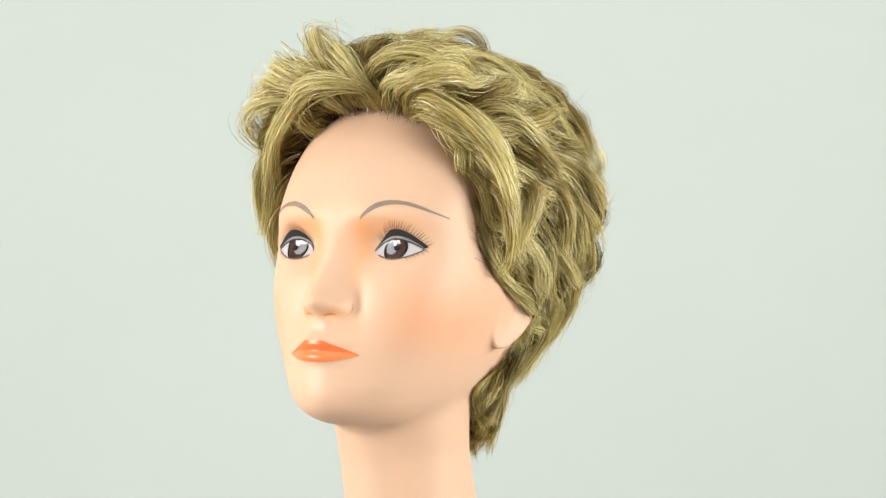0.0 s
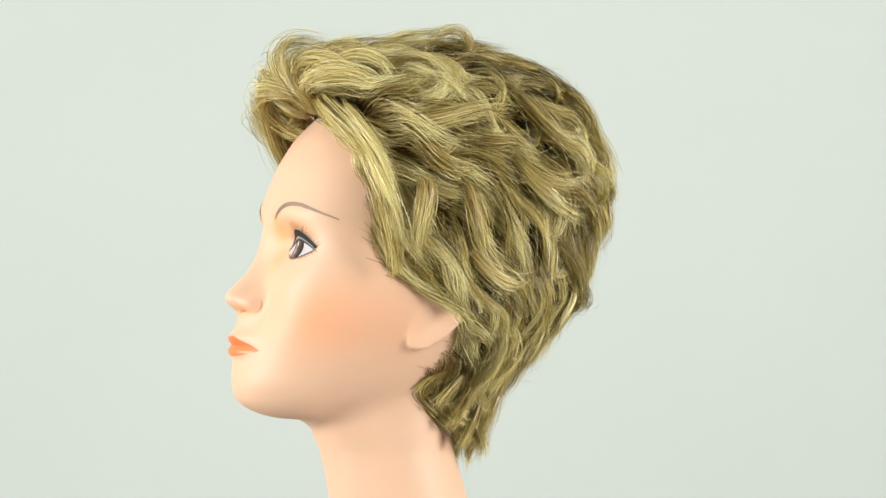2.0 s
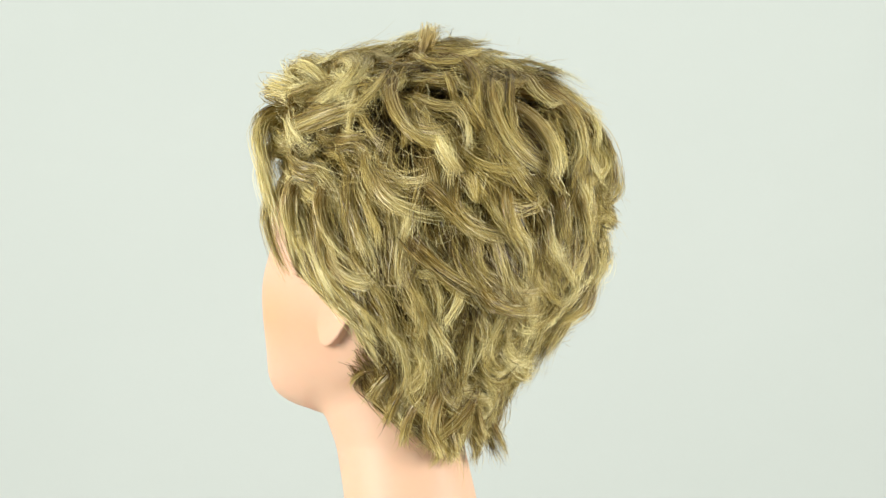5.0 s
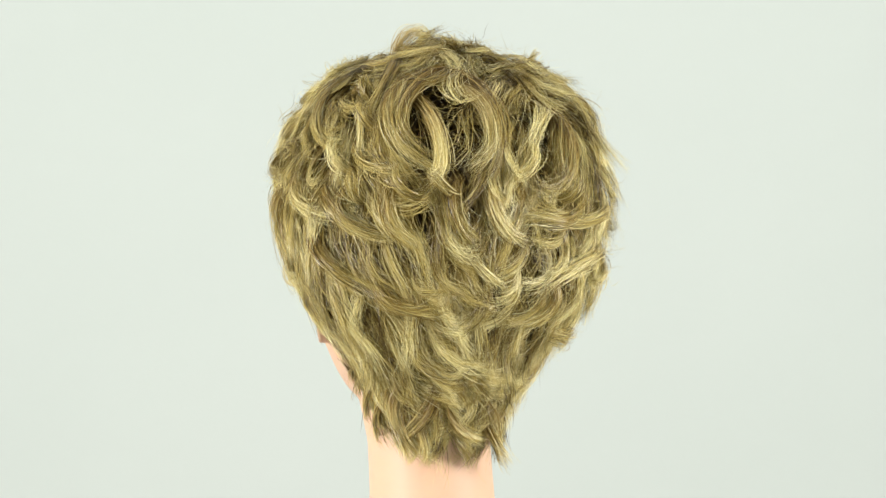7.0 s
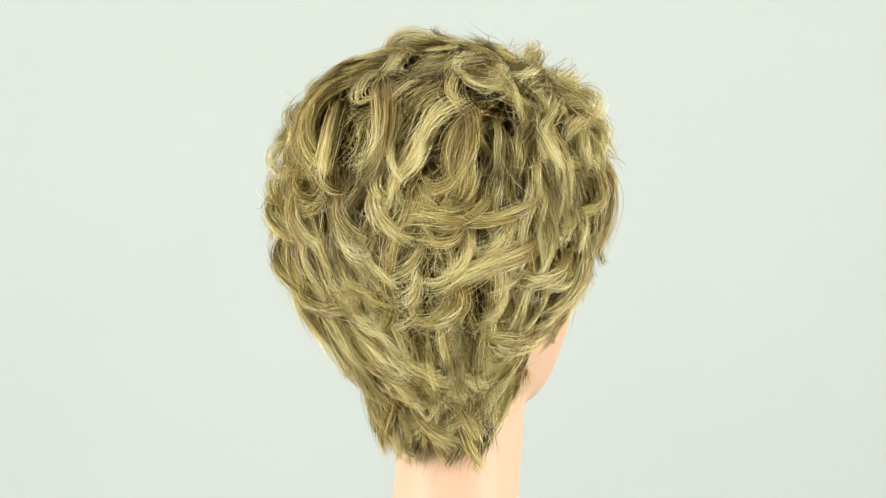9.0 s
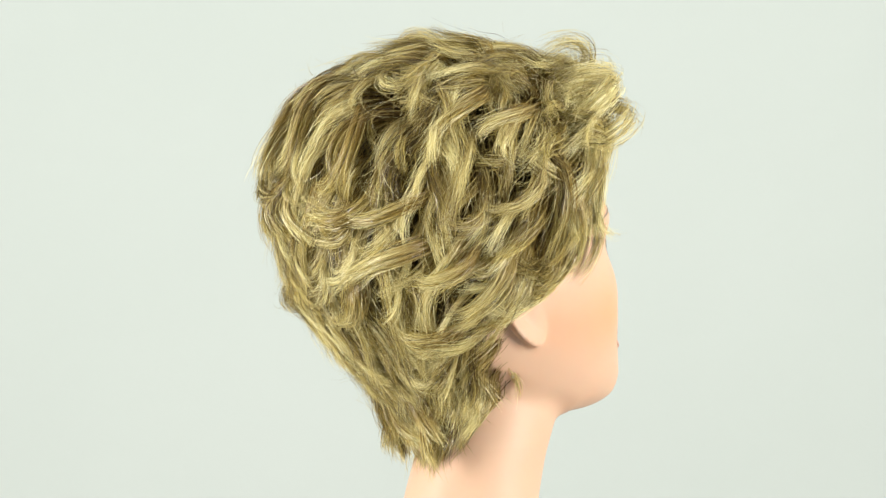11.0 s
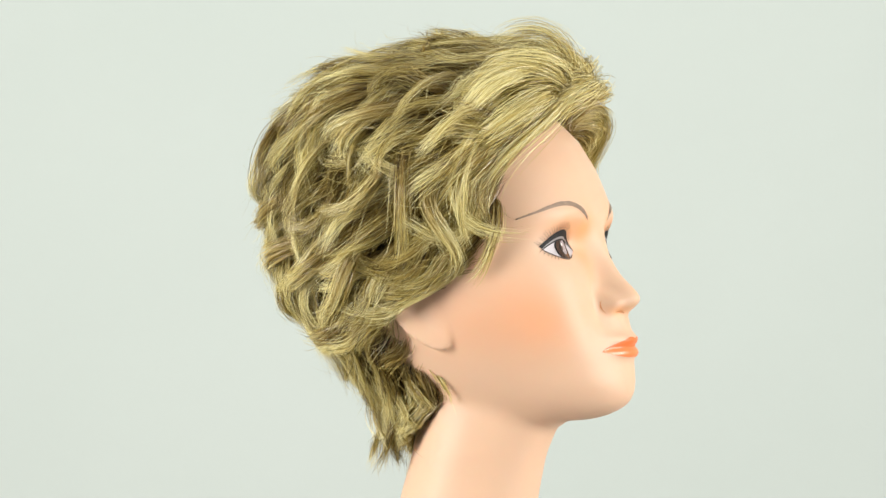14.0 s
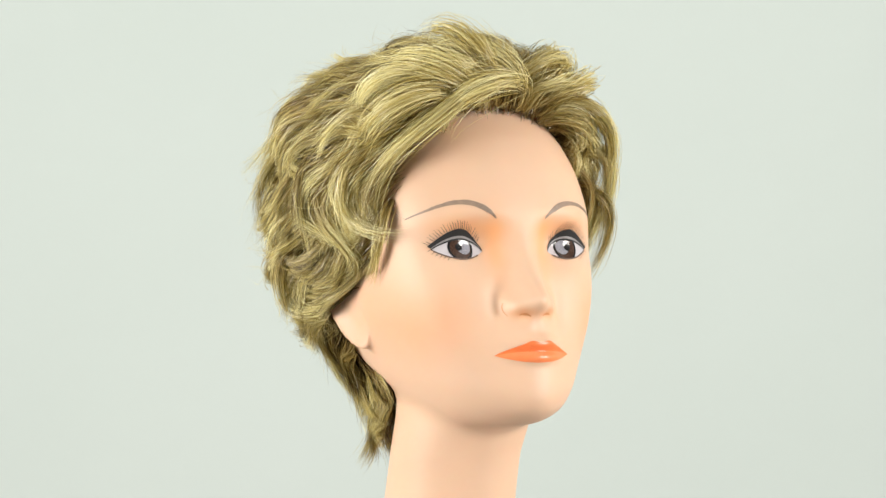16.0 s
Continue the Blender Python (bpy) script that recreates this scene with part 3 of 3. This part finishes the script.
def drawn_lock(points, rng, parent, wide, count, tint=0.6, start=0.0):
    """A lock along a line of a few given points."""
    k = np.linspace(0, 1, len(points))
    line = np.stack([np.polyval(np.polyfit(k, np.array(points)[:, j], 3 if len(points) < 6 else 5), np.linspace(0, 1, 16)) for j in range(3)], 1)
    out = line * np.array([1, 1, 0]) + np.array([0, 18, 0])
    out /= np.linalg.norm(out, axis=1, keepdims=True)
    k = np.linspace(0, 1, 16)
    fan = rng.normal(0, 1, (count, 1, 3)) * np.interp(k, [0, 0.5, 1], [0.5, 0.75, 1.0])[None, :, None]
    swell = rng.normal(0, 1, (count, 1, 3)) * np.sin(np.pi * k)[None, :, None]
    lines = line[None] + wide * (0.5 * fan + 0.28 * swell)
    lines = clump(lines, line, rng, 0.5)
    return finish_lock(lines, np.broadcast_to(out[None], lines.shape), rng, parent, tint, 0.4, start)


def hook(root, rise, radius, sweep, lean, rng, parent, wide, count=170, back=(1.0, 0.25), tint=None):
    """A lock that rises from the root and bends over backwards in an arc."""
    def arcs(root, rise, radius, sweep, lean):
        rise = rise / np.linalg.norm(rise, axis=1, keepdims=True)
        flat = np.stack([-rise[:, 0] * 0.3, back[0] + 0 * lean, back[1] + 0 * lean], 1)
        over = flat - (flat * rise).sum(1, keepdims=True) * rise
        over /= np.linalg.norm(over, axis=1, keepdims=True)
        bend = over * np.cos(lean)[:, None] + np.cross(rise, over) * np.sin(lean)[:, None]
        k = np.linspace(0, 1, 16)
        phi = (sweep[:, None] * k)[..., None]
        size = (radius[:, None] * (1 - 0.25 * k))[..., None]
        return root[:, None] + size * (np.sin(phi) * rise[:, None] + (1 - np.cos(phi)) * bend[:, None]), np.sin(phi) * rise[:, None] - np.cos(phi) * bend[:, None]
    one = np.ones(count)
    guide, _ = arcs(root[None], rise[None], np.array([radius]), np.array([sweep]), np.array([lean]))
    spot = rng.normal(0, wide * 0.5, (count, 3))
    spot[:, 2] = np.abs(spot[:, 2])
    lines, out = arcs(root + spot, rise + rng.normal(0, 0.09, (count, 3)), radius * rng.normal(1, 0.1, count),
                      sweep * rng.normal(1, 0.1, count), lean + rng.normal(0, 0.14, count))
    return finish_lock(clump(lines, guide[0], rng, 0.58), out, rng, parent, tint or tint_of(rng), 0.75, 0.36 if tint else 0.0)


# Locks that can be told apart: (along, up) on the outer form, for the two sides and the back
LEFT_LOCKS = (((-61, 77), (-32, 72), (-3, 79), (16, 74)),
       ((-42, 68), (-32, 52), (-19, 45), (-10, 50)),
       ((-16, 71), (3, 61), (16, 61), (26, 45)),
       ((16, 106), (29, 84), (48, 64), (67, 61)),
       ((35, 112), (58, 103), (72, 84), (75, 68)),
       ((74, 90), (93, 71), (106, 48), (99, 42)),
       ((-48, 42), (-38, 29), (-40, 7), (-35, -9)),
       ((-19, 45), (-10, 23), (-3, 4), (13, -9)),
       ((22, 58), (32, 36), (48, 23), (70, 20)),
       ((48, 36), (64, 29), (77, 13), (93, 10)),
       ((35, 13), (54, -3), (67, -19), (80, -25)),
       ((-19, 13), (-3, -9), (13, -19), (26, -12)))
RIGHT_LOCKS = (((-28, 84), (-3, 77), (17, 71), (20, 61)),
       ((4, 93), (26, 84), (45, 71), (50, 56)),
       ((-9, 58), (-9, 36), (10, 23), (29, 23)),
       ((-25, 61), (-28, 36), (-25, 7), (-19, -12)),
       ((-51, 45), (-43, 20), (-51, 0), (-41, -19)),
       ((42, 36), (68, 23), (84, 16), (93, 23)),
       ((68, 77), (87, 68), (95, 48), (90, 37)),
       ((49, 7), (68, -3), (81, -12), (84, -32)),
       ((23, 4), (36, -12), (52, -19), (58, -12)),
       ((-15, 87), (4, 72), (13, 58), (4, 48)),
       ((23, -38), (39, -51), (52, -51), (61, -48)),
       ((4, 7), (10, -12), (23, -32), (39, -35)))
BACK_LOCKS = (((10, 103), (34, 90), (41, 69), (23, 50)),
       ((18, 101), (45, 85), (42, 58), (12, 45)),
       ((13, 93), (-6, 80), (-7, 58), (10, 52)),
       ((9, 100), (-11, 80), (-11, 52), (4, 37)),
       ((-43, 87), (-57, 61), (-49, 36), (-28, 45)),
       ((39, 45), (50, 26), (42, 8), (25, 4)),
       ((4, 42), (15, 26), (7, 10), (-7, 4)),
       ((-15, 48), (-7, 26), (-17, 10), (-33, 4)),
       ((-67, 36), (-54, 16), (-38, 18), (-25, 13)),
       ((68, 42), (74, 23), (63, 10), (45, 7)),
       ((-41, -9), (-51, -28), (-38, -41), (-15, -38)),
       ((49, -9), (49, -28), (29, -35), (10, -28)))
NAPE_LOCKS = (((27, -87), (24, -107), (14, -120), (2, -125)), ((4, -87), (-6, -107), (-19, -114), (-24, -118)),
              ((-27, -87), (-31, -104), (-33, -114), (-34, -119)), ((34, -78), (31, -96), (24, -112), (18, -119)), ((10, -80), (14, -100), (24, -112), (28, -119)))


def outer(a, b, view):
    """The point of the wig's outer form at (a, b), seen from the left, the right or behind."""
    far = np.arange(112, 5, -1.0)
    one = np.ones_like(far)
    p = {"left": (far, a * one, b * one), "right": (-far, a * one, b * one), "back": (a * one, far, b * one)}[view]
    hit = wig_field(*p) < 0
    i = np.argmax(hit) if hit.any() else len(far) - 18
    return np.array([c[i] for c in p])


def placed_lock(marks, view, rng, parent):
    """A lock on the outer form that starts from underneath its neighbours."""
    line = [outer(a, b, view) for a, b in marks]
    line[0] = line[0] * 0.8 + np.array([0, 0, line[0][2] * 0.2])
    return drawn_lock(line, rng, parent, rng.uniform(6, 9), 190, rng.choice([0.45, 0.6, 0.78]))


def wig():
    rng = np.random.default_rng(7)
    thing = tagged(new("wig"), "short layered dark blonde wig with light streaks, on a mannequin head", "wig")
    p = skin_points
    ok = (p[:, 1] > hairline(p[:, 2])) & (p[:, 2] > -118) & ~((np.abs(p[:, 0]) > 62) & (p[:, 2] < -26) & (p[:, 1] < 2))
    pool = p[ok]
    # net cap, a thin shell over the scalp
    t, s = np.meshgrid(np.arange(-180, 180, 5.0), np.concatenate([np.arange(-120, 0, 5.0), np.arange(0, 86, 5.0)]))
    grid, _ = SHELL.place(t.ravel(), s.ravel(), np.full(t.size, -0.02))
    keep = grid[:, 1] > np.maximum(hairline(grid[:, 2] - 7), hairline(grid[:, 2] + 5)) + 14
    rows, cols = t.shape
    faces = []
    for r in range(rows - 1):
        for c in range(cols):
            q = (r * cols + c, r * cols + (c + 1) % cols, (r + 1) * cols + (c + 1) % cols, (r + 1) * cols + c)
            if all(keep[i] for i in q):
                faces.append(q)
    faces.append(tuple((rows - 1) * cols + c for c in range(cols)))
    me = bpy.data.meshes.new("cap")
    me.from_pydata((grid * 0.001).tolist(), [], faces)
    me.materials.append(CAP)
    me.shade_smooth()
    bm = bmesh.new()
    bm.from_mesh(me)
    bmesh.ops.delete(bm, geom=[v for v in bm.verts if not v.link_faces], context="VERTS")
    bm.to_mesh(me)
    bm.free()
    ob = new("cap", me)
    ob.parent = thing
    # short hair close to the cap, coloured near black as shade between the locks
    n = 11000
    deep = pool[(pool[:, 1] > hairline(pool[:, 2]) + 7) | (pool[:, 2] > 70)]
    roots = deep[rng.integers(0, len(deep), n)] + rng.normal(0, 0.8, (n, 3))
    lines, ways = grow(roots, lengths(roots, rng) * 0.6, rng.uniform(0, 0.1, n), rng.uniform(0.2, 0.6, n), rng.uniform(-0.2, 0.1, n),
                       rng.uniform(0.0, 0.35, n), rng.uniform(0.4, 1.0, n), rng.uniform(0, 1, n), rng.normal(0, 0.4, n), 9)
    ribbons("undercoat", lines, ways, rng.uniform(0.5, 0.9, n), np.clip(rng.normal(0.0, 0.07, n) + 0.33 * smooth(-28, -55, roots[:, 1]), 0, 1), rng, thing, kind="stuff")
    # the locks
    rng = np.random.default_rng(20)
    seeds = scatter(rng, pool[np.linalg.norm(pool - WHORL * 0.93, axis=1) > 18], 310, 7.3)
    g, each = len(seeds), 100
    drift = np.array([noise.noise(Vector(q) * 0.022) for q in seeds])
    swing = np.array([noise.noise(Vector(q) * 0.018 + Vector((3, 5, 0))) for q in seeds])
    curl = np.sign(seeds[:, 0]) * np.abs(rng.normal(0.9, 0.55, g)) * np.where(drift > -0.12, 1, np.where(np.abs(seeds[:, 0]) > 42, -0.3, -0.9))
    u1 = rng.uniform(0.72, 1.08, g)
    values = [lengths(seeds, rng), np.full(g, 0.03), u1, rng.uniform(-0.3, 0.24, g), rng.uniform(0.2, 0.5, g) + 0.35 * smooth(50, 90, seeds[:, 2]), rng.uniform(0.7, 1.1, g),
              swing * 1.6 + rng.normal(0, 0.08, g), curl]
    guide, _ = grow(seeds, *values, 16)
    clear = np.ones(g, bool)
    for hole, gap in HOLES:                           # where the curls lie open
        clear &= np.linalg.norm(guide[:, 6:] - hole, axis=2).min(1) > gap
    seeds, guide, values, g = seeds[clear], guide[clear], [v[clear] for v in values], int(clear.sum())
    loose = [0.12, 0.03, 0.1, 0.1, 0.08, 0.06, 0.04, 0.3]
    many = [np.repeat(v, each) * (rng.normal(1, e, g * each) if i == 0 else 1) + (rng.normal(0, e, g * each) if i else 0) for i, (v, e) in enumerate(zip(values, loose))]
    many[1] = np.abs(many[1])
    lines, out = grow(np.repeat(seeds, each, 0) + rng.normal(0, 3.4, (g * each, 3)), *many, 16)
    for i in range(g):
        rows = slice(i * each, (i + 1) * each)
        finish_lock(clump(lines[rows], guide[i], rng, 0.62), out[rows], rng, thing, tint_of(rng) + 0.28 * float(smooth(-5, -50, seeds[i, 1])))
    # the roll of hair that stands up over the forehead and flares at the temples
    rng = np.random.default_rng(21)
    for x in np.linspace(-60, 60, 52) + rng.uniform(-2, 2, 52):
        e, side = float(smooth(26, 58, abs(x))), math.copysign(1, x)
        z = 80 - 28 * (abs(x) / 62) ** 2.4 + rng.uniform(-1, 9)
        y = float(np.interp(abs(x), [0, 25, 45, 62], [-79, -77, -69, -57])) - (80 - z) * 0.2
        y += 9 * e * (x > 0)
        up = np.array([0.4 * x / 60, -0.85, rng.uniform(0.15, 0.9)]) * (1 - e) + np.array([0.6 * side, -0.75, 0.0]) * e
        hook(np.array([x, y, z]), up, rng.uniform(17, 33) * (1 - 0.4 * e) * (1.0 if x < 15 else 0.8), rng.uniform(3.3, 5.0), rng.normal((1.05 if x + rng.normal(0, 8) < 14 else -1.05) * (1 - 0.7 * e), 0.4), rng, thing, 4.6, 120,
             (1.0, 0.35 - (0.95 if x > 0 else 0.2) * e), rng.choice([0.45, 0.62, 0.8, 0.95]))
    # loops that stand up along the crown
    rng = np.random.default_rng(22)
    top = scatter(rng, pool[(pool[:, 2] > 72) & (pool[:, 1] > -60) & (pool[:, 1] < 46) & (np.linalg.norm(pool - WHORL * 0.93, axis=1) > 24)], 44, 10.5)
    t, s = SHELL.ways(top)
    base, out = SHELL.place(t, s, np.full(len(top), 0.3))
    way = comb(base, out)
    for i in range(len(top)):
        hook(base[i], 0.6 * way[i] + 0.8 * out[i], rng.uniform(11, 20) * (1 - 0.4 * float(smooth(10, 50, base[i, 1]))), rng.uniform(2.8, 4.8), rng.normal(0, 0.8), rng, thing, 3.6, 100)
    # small curls over the crown's edge
    rng = np.random.default_rng(26)
    top = scatter(rng, pool[(pool[:, 2] > 30) & (pool[:, 2] < 84) & (pool[:, 1] > 20) & (np.linalg.norm(pool - WHORL * 0.93, axis=1) > 26)], 34, 13)
    t, s = SHELL.ways(top)
    base, out = SHELL.place(t, s, rng.uniform(0.25, 0.45, len(top)))
    way = comb(base, out)
    for i in range(len(top)):
        hook(base[i], 0.9 * way[i] + 0.4 * out[i], rng.uniform(9, 16), rng.uniform(3.0, 4.8), rng.choice([-1, 1]) * rng.uniform(0.7, 1.5), rng, thing, 3.0, 80, tint=rng.choice([0.4, 0.6, 0.9]))
    rng = np.random.default_rng(23)
    for view, group in (("left", LEFT_LOCKS), ("right", RIGHT_LOCKS), ("back", BACK_LOCKS)):
        for marks in group:
            placed_lock(marks, view, rng, thing)
    for marks in NAPE_LOCKS:
        placed_lock(marks, "back", rng, thing)
    # single curls at the temple and the nape
    for points, wide, count, tint in ((((1, -68, 117), (-43, -73, 106), (-61, -76, 88), (-85, -58, 60), (-89, -54, 36), (-85, -60, 20), (-78, -72, 8), (-66, -91, 9)), 6.5, 240, 0.9),
                                      (((-6, -76, 112), (-40, -84, 96), (-60, -80, 74), (-76, -66, 50), (-80, -62, 26), (-74, -72, 12)), 8.0, 240, 0.6),
                                      (((-4, -78, 104), (-26, -98, 92), (-47, -94, 74), (-66, -80, 56), (-76, -66, 36), (-80, -60, 14)), 8.0, 150, 0.9),
                                      (((-14, -78, 88), (-40, -92, 82), (-60, -82, 62), (-69, -68, 40), (-71, -64, 22), (-66, -72, 14)), 6.5, 120, 0.6),
                                      (((-30, -80, 78), (-48, -81, 72), (-66, -72, 64), (-82, -62, 52), (-86, -56, 36)), 6.0, 150, 0.75),
                                      (((-50, -72, 66), (-64, -71, 56), (-76, -64, 44), (-84, -58, 28), (-80, -58, 14)), 6.0, 150, 0.65),
                                      (((-64, -64, 66), (-84, -63, 50), (-93, -57, 33), (-88, -60, 15), (-80, -60, 0)), 6.0, 170, 0.7),
                                      (((44, -68, 80), (68, -78, 78), (84, -68, 60), (85, -60, 42), (79, -57, 22)), 7.0, 220, 0.85),
                                      (((34, -74, 86), (57, -88, 82), (77, -76, 68), (82, -64, 46), (76, -61, 30)), 7.0, 220, 0.65),
                                      (((58, -60, 60), (78, -69, 56), (87, -60, 38), (84, -55, 16), (77, -57, 2)), 7.0, 220, 0.95),
                                      (((62, -54, 36), (82, -62, 30), (88, -58, 10), (80, -54, -8), (72, -56, -16)), 6.0, 180, 0.6)):
        drawn_lock(points, rng, thing, wide, count, tint, 0.35)
    drawn_lock(((-44, -8, -66), (-49, -20, -70), (-48, -29, -80), (-45, -31, -90)), rng, thing, 2.5, 50)
    for side in (-1, 1):
        for points, wide in ((((42, 2, -70), (47, -8, -78), (47, -16, -88), (44, -22, -93)), 4.0), (((41, 6, -80), (44, -2, -92), (42, -8, -102), (38, -14, -106)), 4.0),
                             (((38, 10, -92), (40, 4, -104), (38, 0, -114), (35, -4, -119)), 4.0)):
            drawn_lock([(side * (x - 1), y + 4, z) for x, y, z in points], rng, thing, wide, 90, 0.5, 0.2)
    drawn_lock(((46, -6, -70), (49, -18, -74), (47, -27, -80), (44, -28, -86)), rng, thing, 2.5, 50)
    for points, wide, count in ((((-30, 10, -96), (-33, 15, -112), (-34, 19, -124), (-39, 24, -134)), 5.0, 130), (((-38, 4, -92), (-38, 10, -108), (-35, 14, -120), (-31, 15, -129)), 5.0, 120),
                                (((-22, 20, -98), (-29, 24, -112), (-35, 25, -122), (-41, 22, -130)), 5.0, 110), (((18, 20, -98), (15, 24, -112), (13, 25, -121), (15, 24, -127)), 4.5, 100),
                                (((30, 14, -96), (29, 18, -110), (25, 22, -120), (24, 21, -128)), 5.0, 110)):
        drawn_lock(points, rng, thing, wide, count, tint_of(rng))
    drawn_lock(((-58, -64, 30), (-70, -72, 14), (-72, -66, -6), (-72, -54, -20)), rng, thing, 5.0, 120)
    # fine pointed wisps between and over the locks
    rng = np.random.default_rng(25)
    tips = scatter(rng, pool[np.linalg.norm(pool - WHORL * 0.93, axis=1) > 24], 270, 7.6)
    g, each = len(tips), 52
    drift = np.array([noise.noise(Vector(q) * 0.022) for q in tips])
    swing = np.array([noise.noise(Vector(q) * 0.018 + Vector((3, 5, 0))) for q in tips])
    values = [lengths(tips, rng), np.full(g, 0.12), rng.uniform(0.85, 1.1, g), rng.uniform(-0.2, 0.3, g), rng.uniform(0.2, 0.5, g), rng.uniform(0.6, 1.1, g),
              swing * 1.6 + rng.normal(0, 0.12, g), np.sign(tips[:, 0]) * np.abs(rng.normal(1.0, 0.6, g)) * np.where(drift > -0.12, 1, np.where(np.abs(tips[:, 0]) > 42, -0.3, -0.9))]
    guide, _ = grow(tips, *values, 16)
    clear = np.ones(g, bool)
    for hole, gap in HOLES:
        clear &= np.linalg.norm(guide[:, 5:] - hole, axis=2).min(1) > gap + 2
    tips, guide, values, g = tips[clear], guide[clear], [v[clear] for v in values], int(clear.sum())
    loose = [0.12, 0.05, 0.06, 0.06, 0.06, 0.05, 0.03, 0.25]
    many = [np.repeat(v, each) * (rng.normal(1, e, g * each) if i == 0 else 1) + (rng.normal(0, e, g * each) if i else 0) for i, (v, e) in enumerate(zip(values, loose))]
    lines, out = grow(np.repeat(tips, each, 0) + rng.normal(0, 2.2, (g * each, 3)), *many, 16)
    pull = np.interp(np.linspace(0, 1, 16), [0, 0.3, 0.8, 1], [0, 0.5, 0.8, 0.75])[None, :, None] * rng.uniform(0.5, 1.1, (g * each, 1, 1))
    lines = lines + (np.repeat(guide, each, 0) - lines) * np.clip(pull, 0, 0.95) + rng.normal(0, 0.7, (g * each, 1, 3)) * np.linspace(0, 1, 16)[None, :, None]
    tone = np.clip(np.repeat(rng.uniform(0.4, 1.0, g), each) + rng.normal(0, 0.2, g * each), 0, 1)
    ribbons("fine_hair", lines, out, rng.uniform(0.2, 0.38, g * each), tone, rng, thing, kind="stuff")
    # loose single hairs
    rng = np.random.default_rng(24)
    n = 2400
    roots = pool[rng.integers(0, len(pool), n)]
    lines, ways = grow(roots, lengths(roots, rng) * 1.1, np.full(n, 0.1), rng.uniform(0.85, 1.14, n), rng.uniform(-0.15, 0.45, n), rng.uniform(0.1, 0.6, n),
                       rng.uniform(0.5, 1.2, n), rng.uniform(0, 1, n), rng.normal(0, 1.4, n), 12)
    ribbons("loose_hair", lines, ways, np.full(n, 0.22), np.clip(rng.normal(0.6, 0.2, n), 0, 1), rng, thing, kind="stuff")
    return thing


hairpiece = wig()


# ---- the turn of the table ----
def motions():
    rows = ((0.0, -32.26), (0.5, -41.6), (1.0, -51.2), (1.5, -61.0), (2.0, -70.8), (2.5, -80.6), (3.0, -90.4), (3.5, -100.1), (4.0, -109.6), (5.3, -133.8),
            (6.5, -156.7), (7.0, -166.1), (7.5, -175.6), (8.0, -185.1), (8.5, -194.4), (9.0, -203.6), (10.3, -227.9), (11.5, -250.3), (12.0, -259.4), (12.5, -268.3),
            (13.0, -277.2), (13.5, -286.5), (14.0, -295.8), (14.5, -305.2), (15.0, -314.7), (15.5, -323.8), (16.0, -333.0))
    for thing in (mannequin, hairpiece):
        walk(thing, [(t, pose(0, 0, EYE, 0, 0, a)) for t, a in rows])


motions()
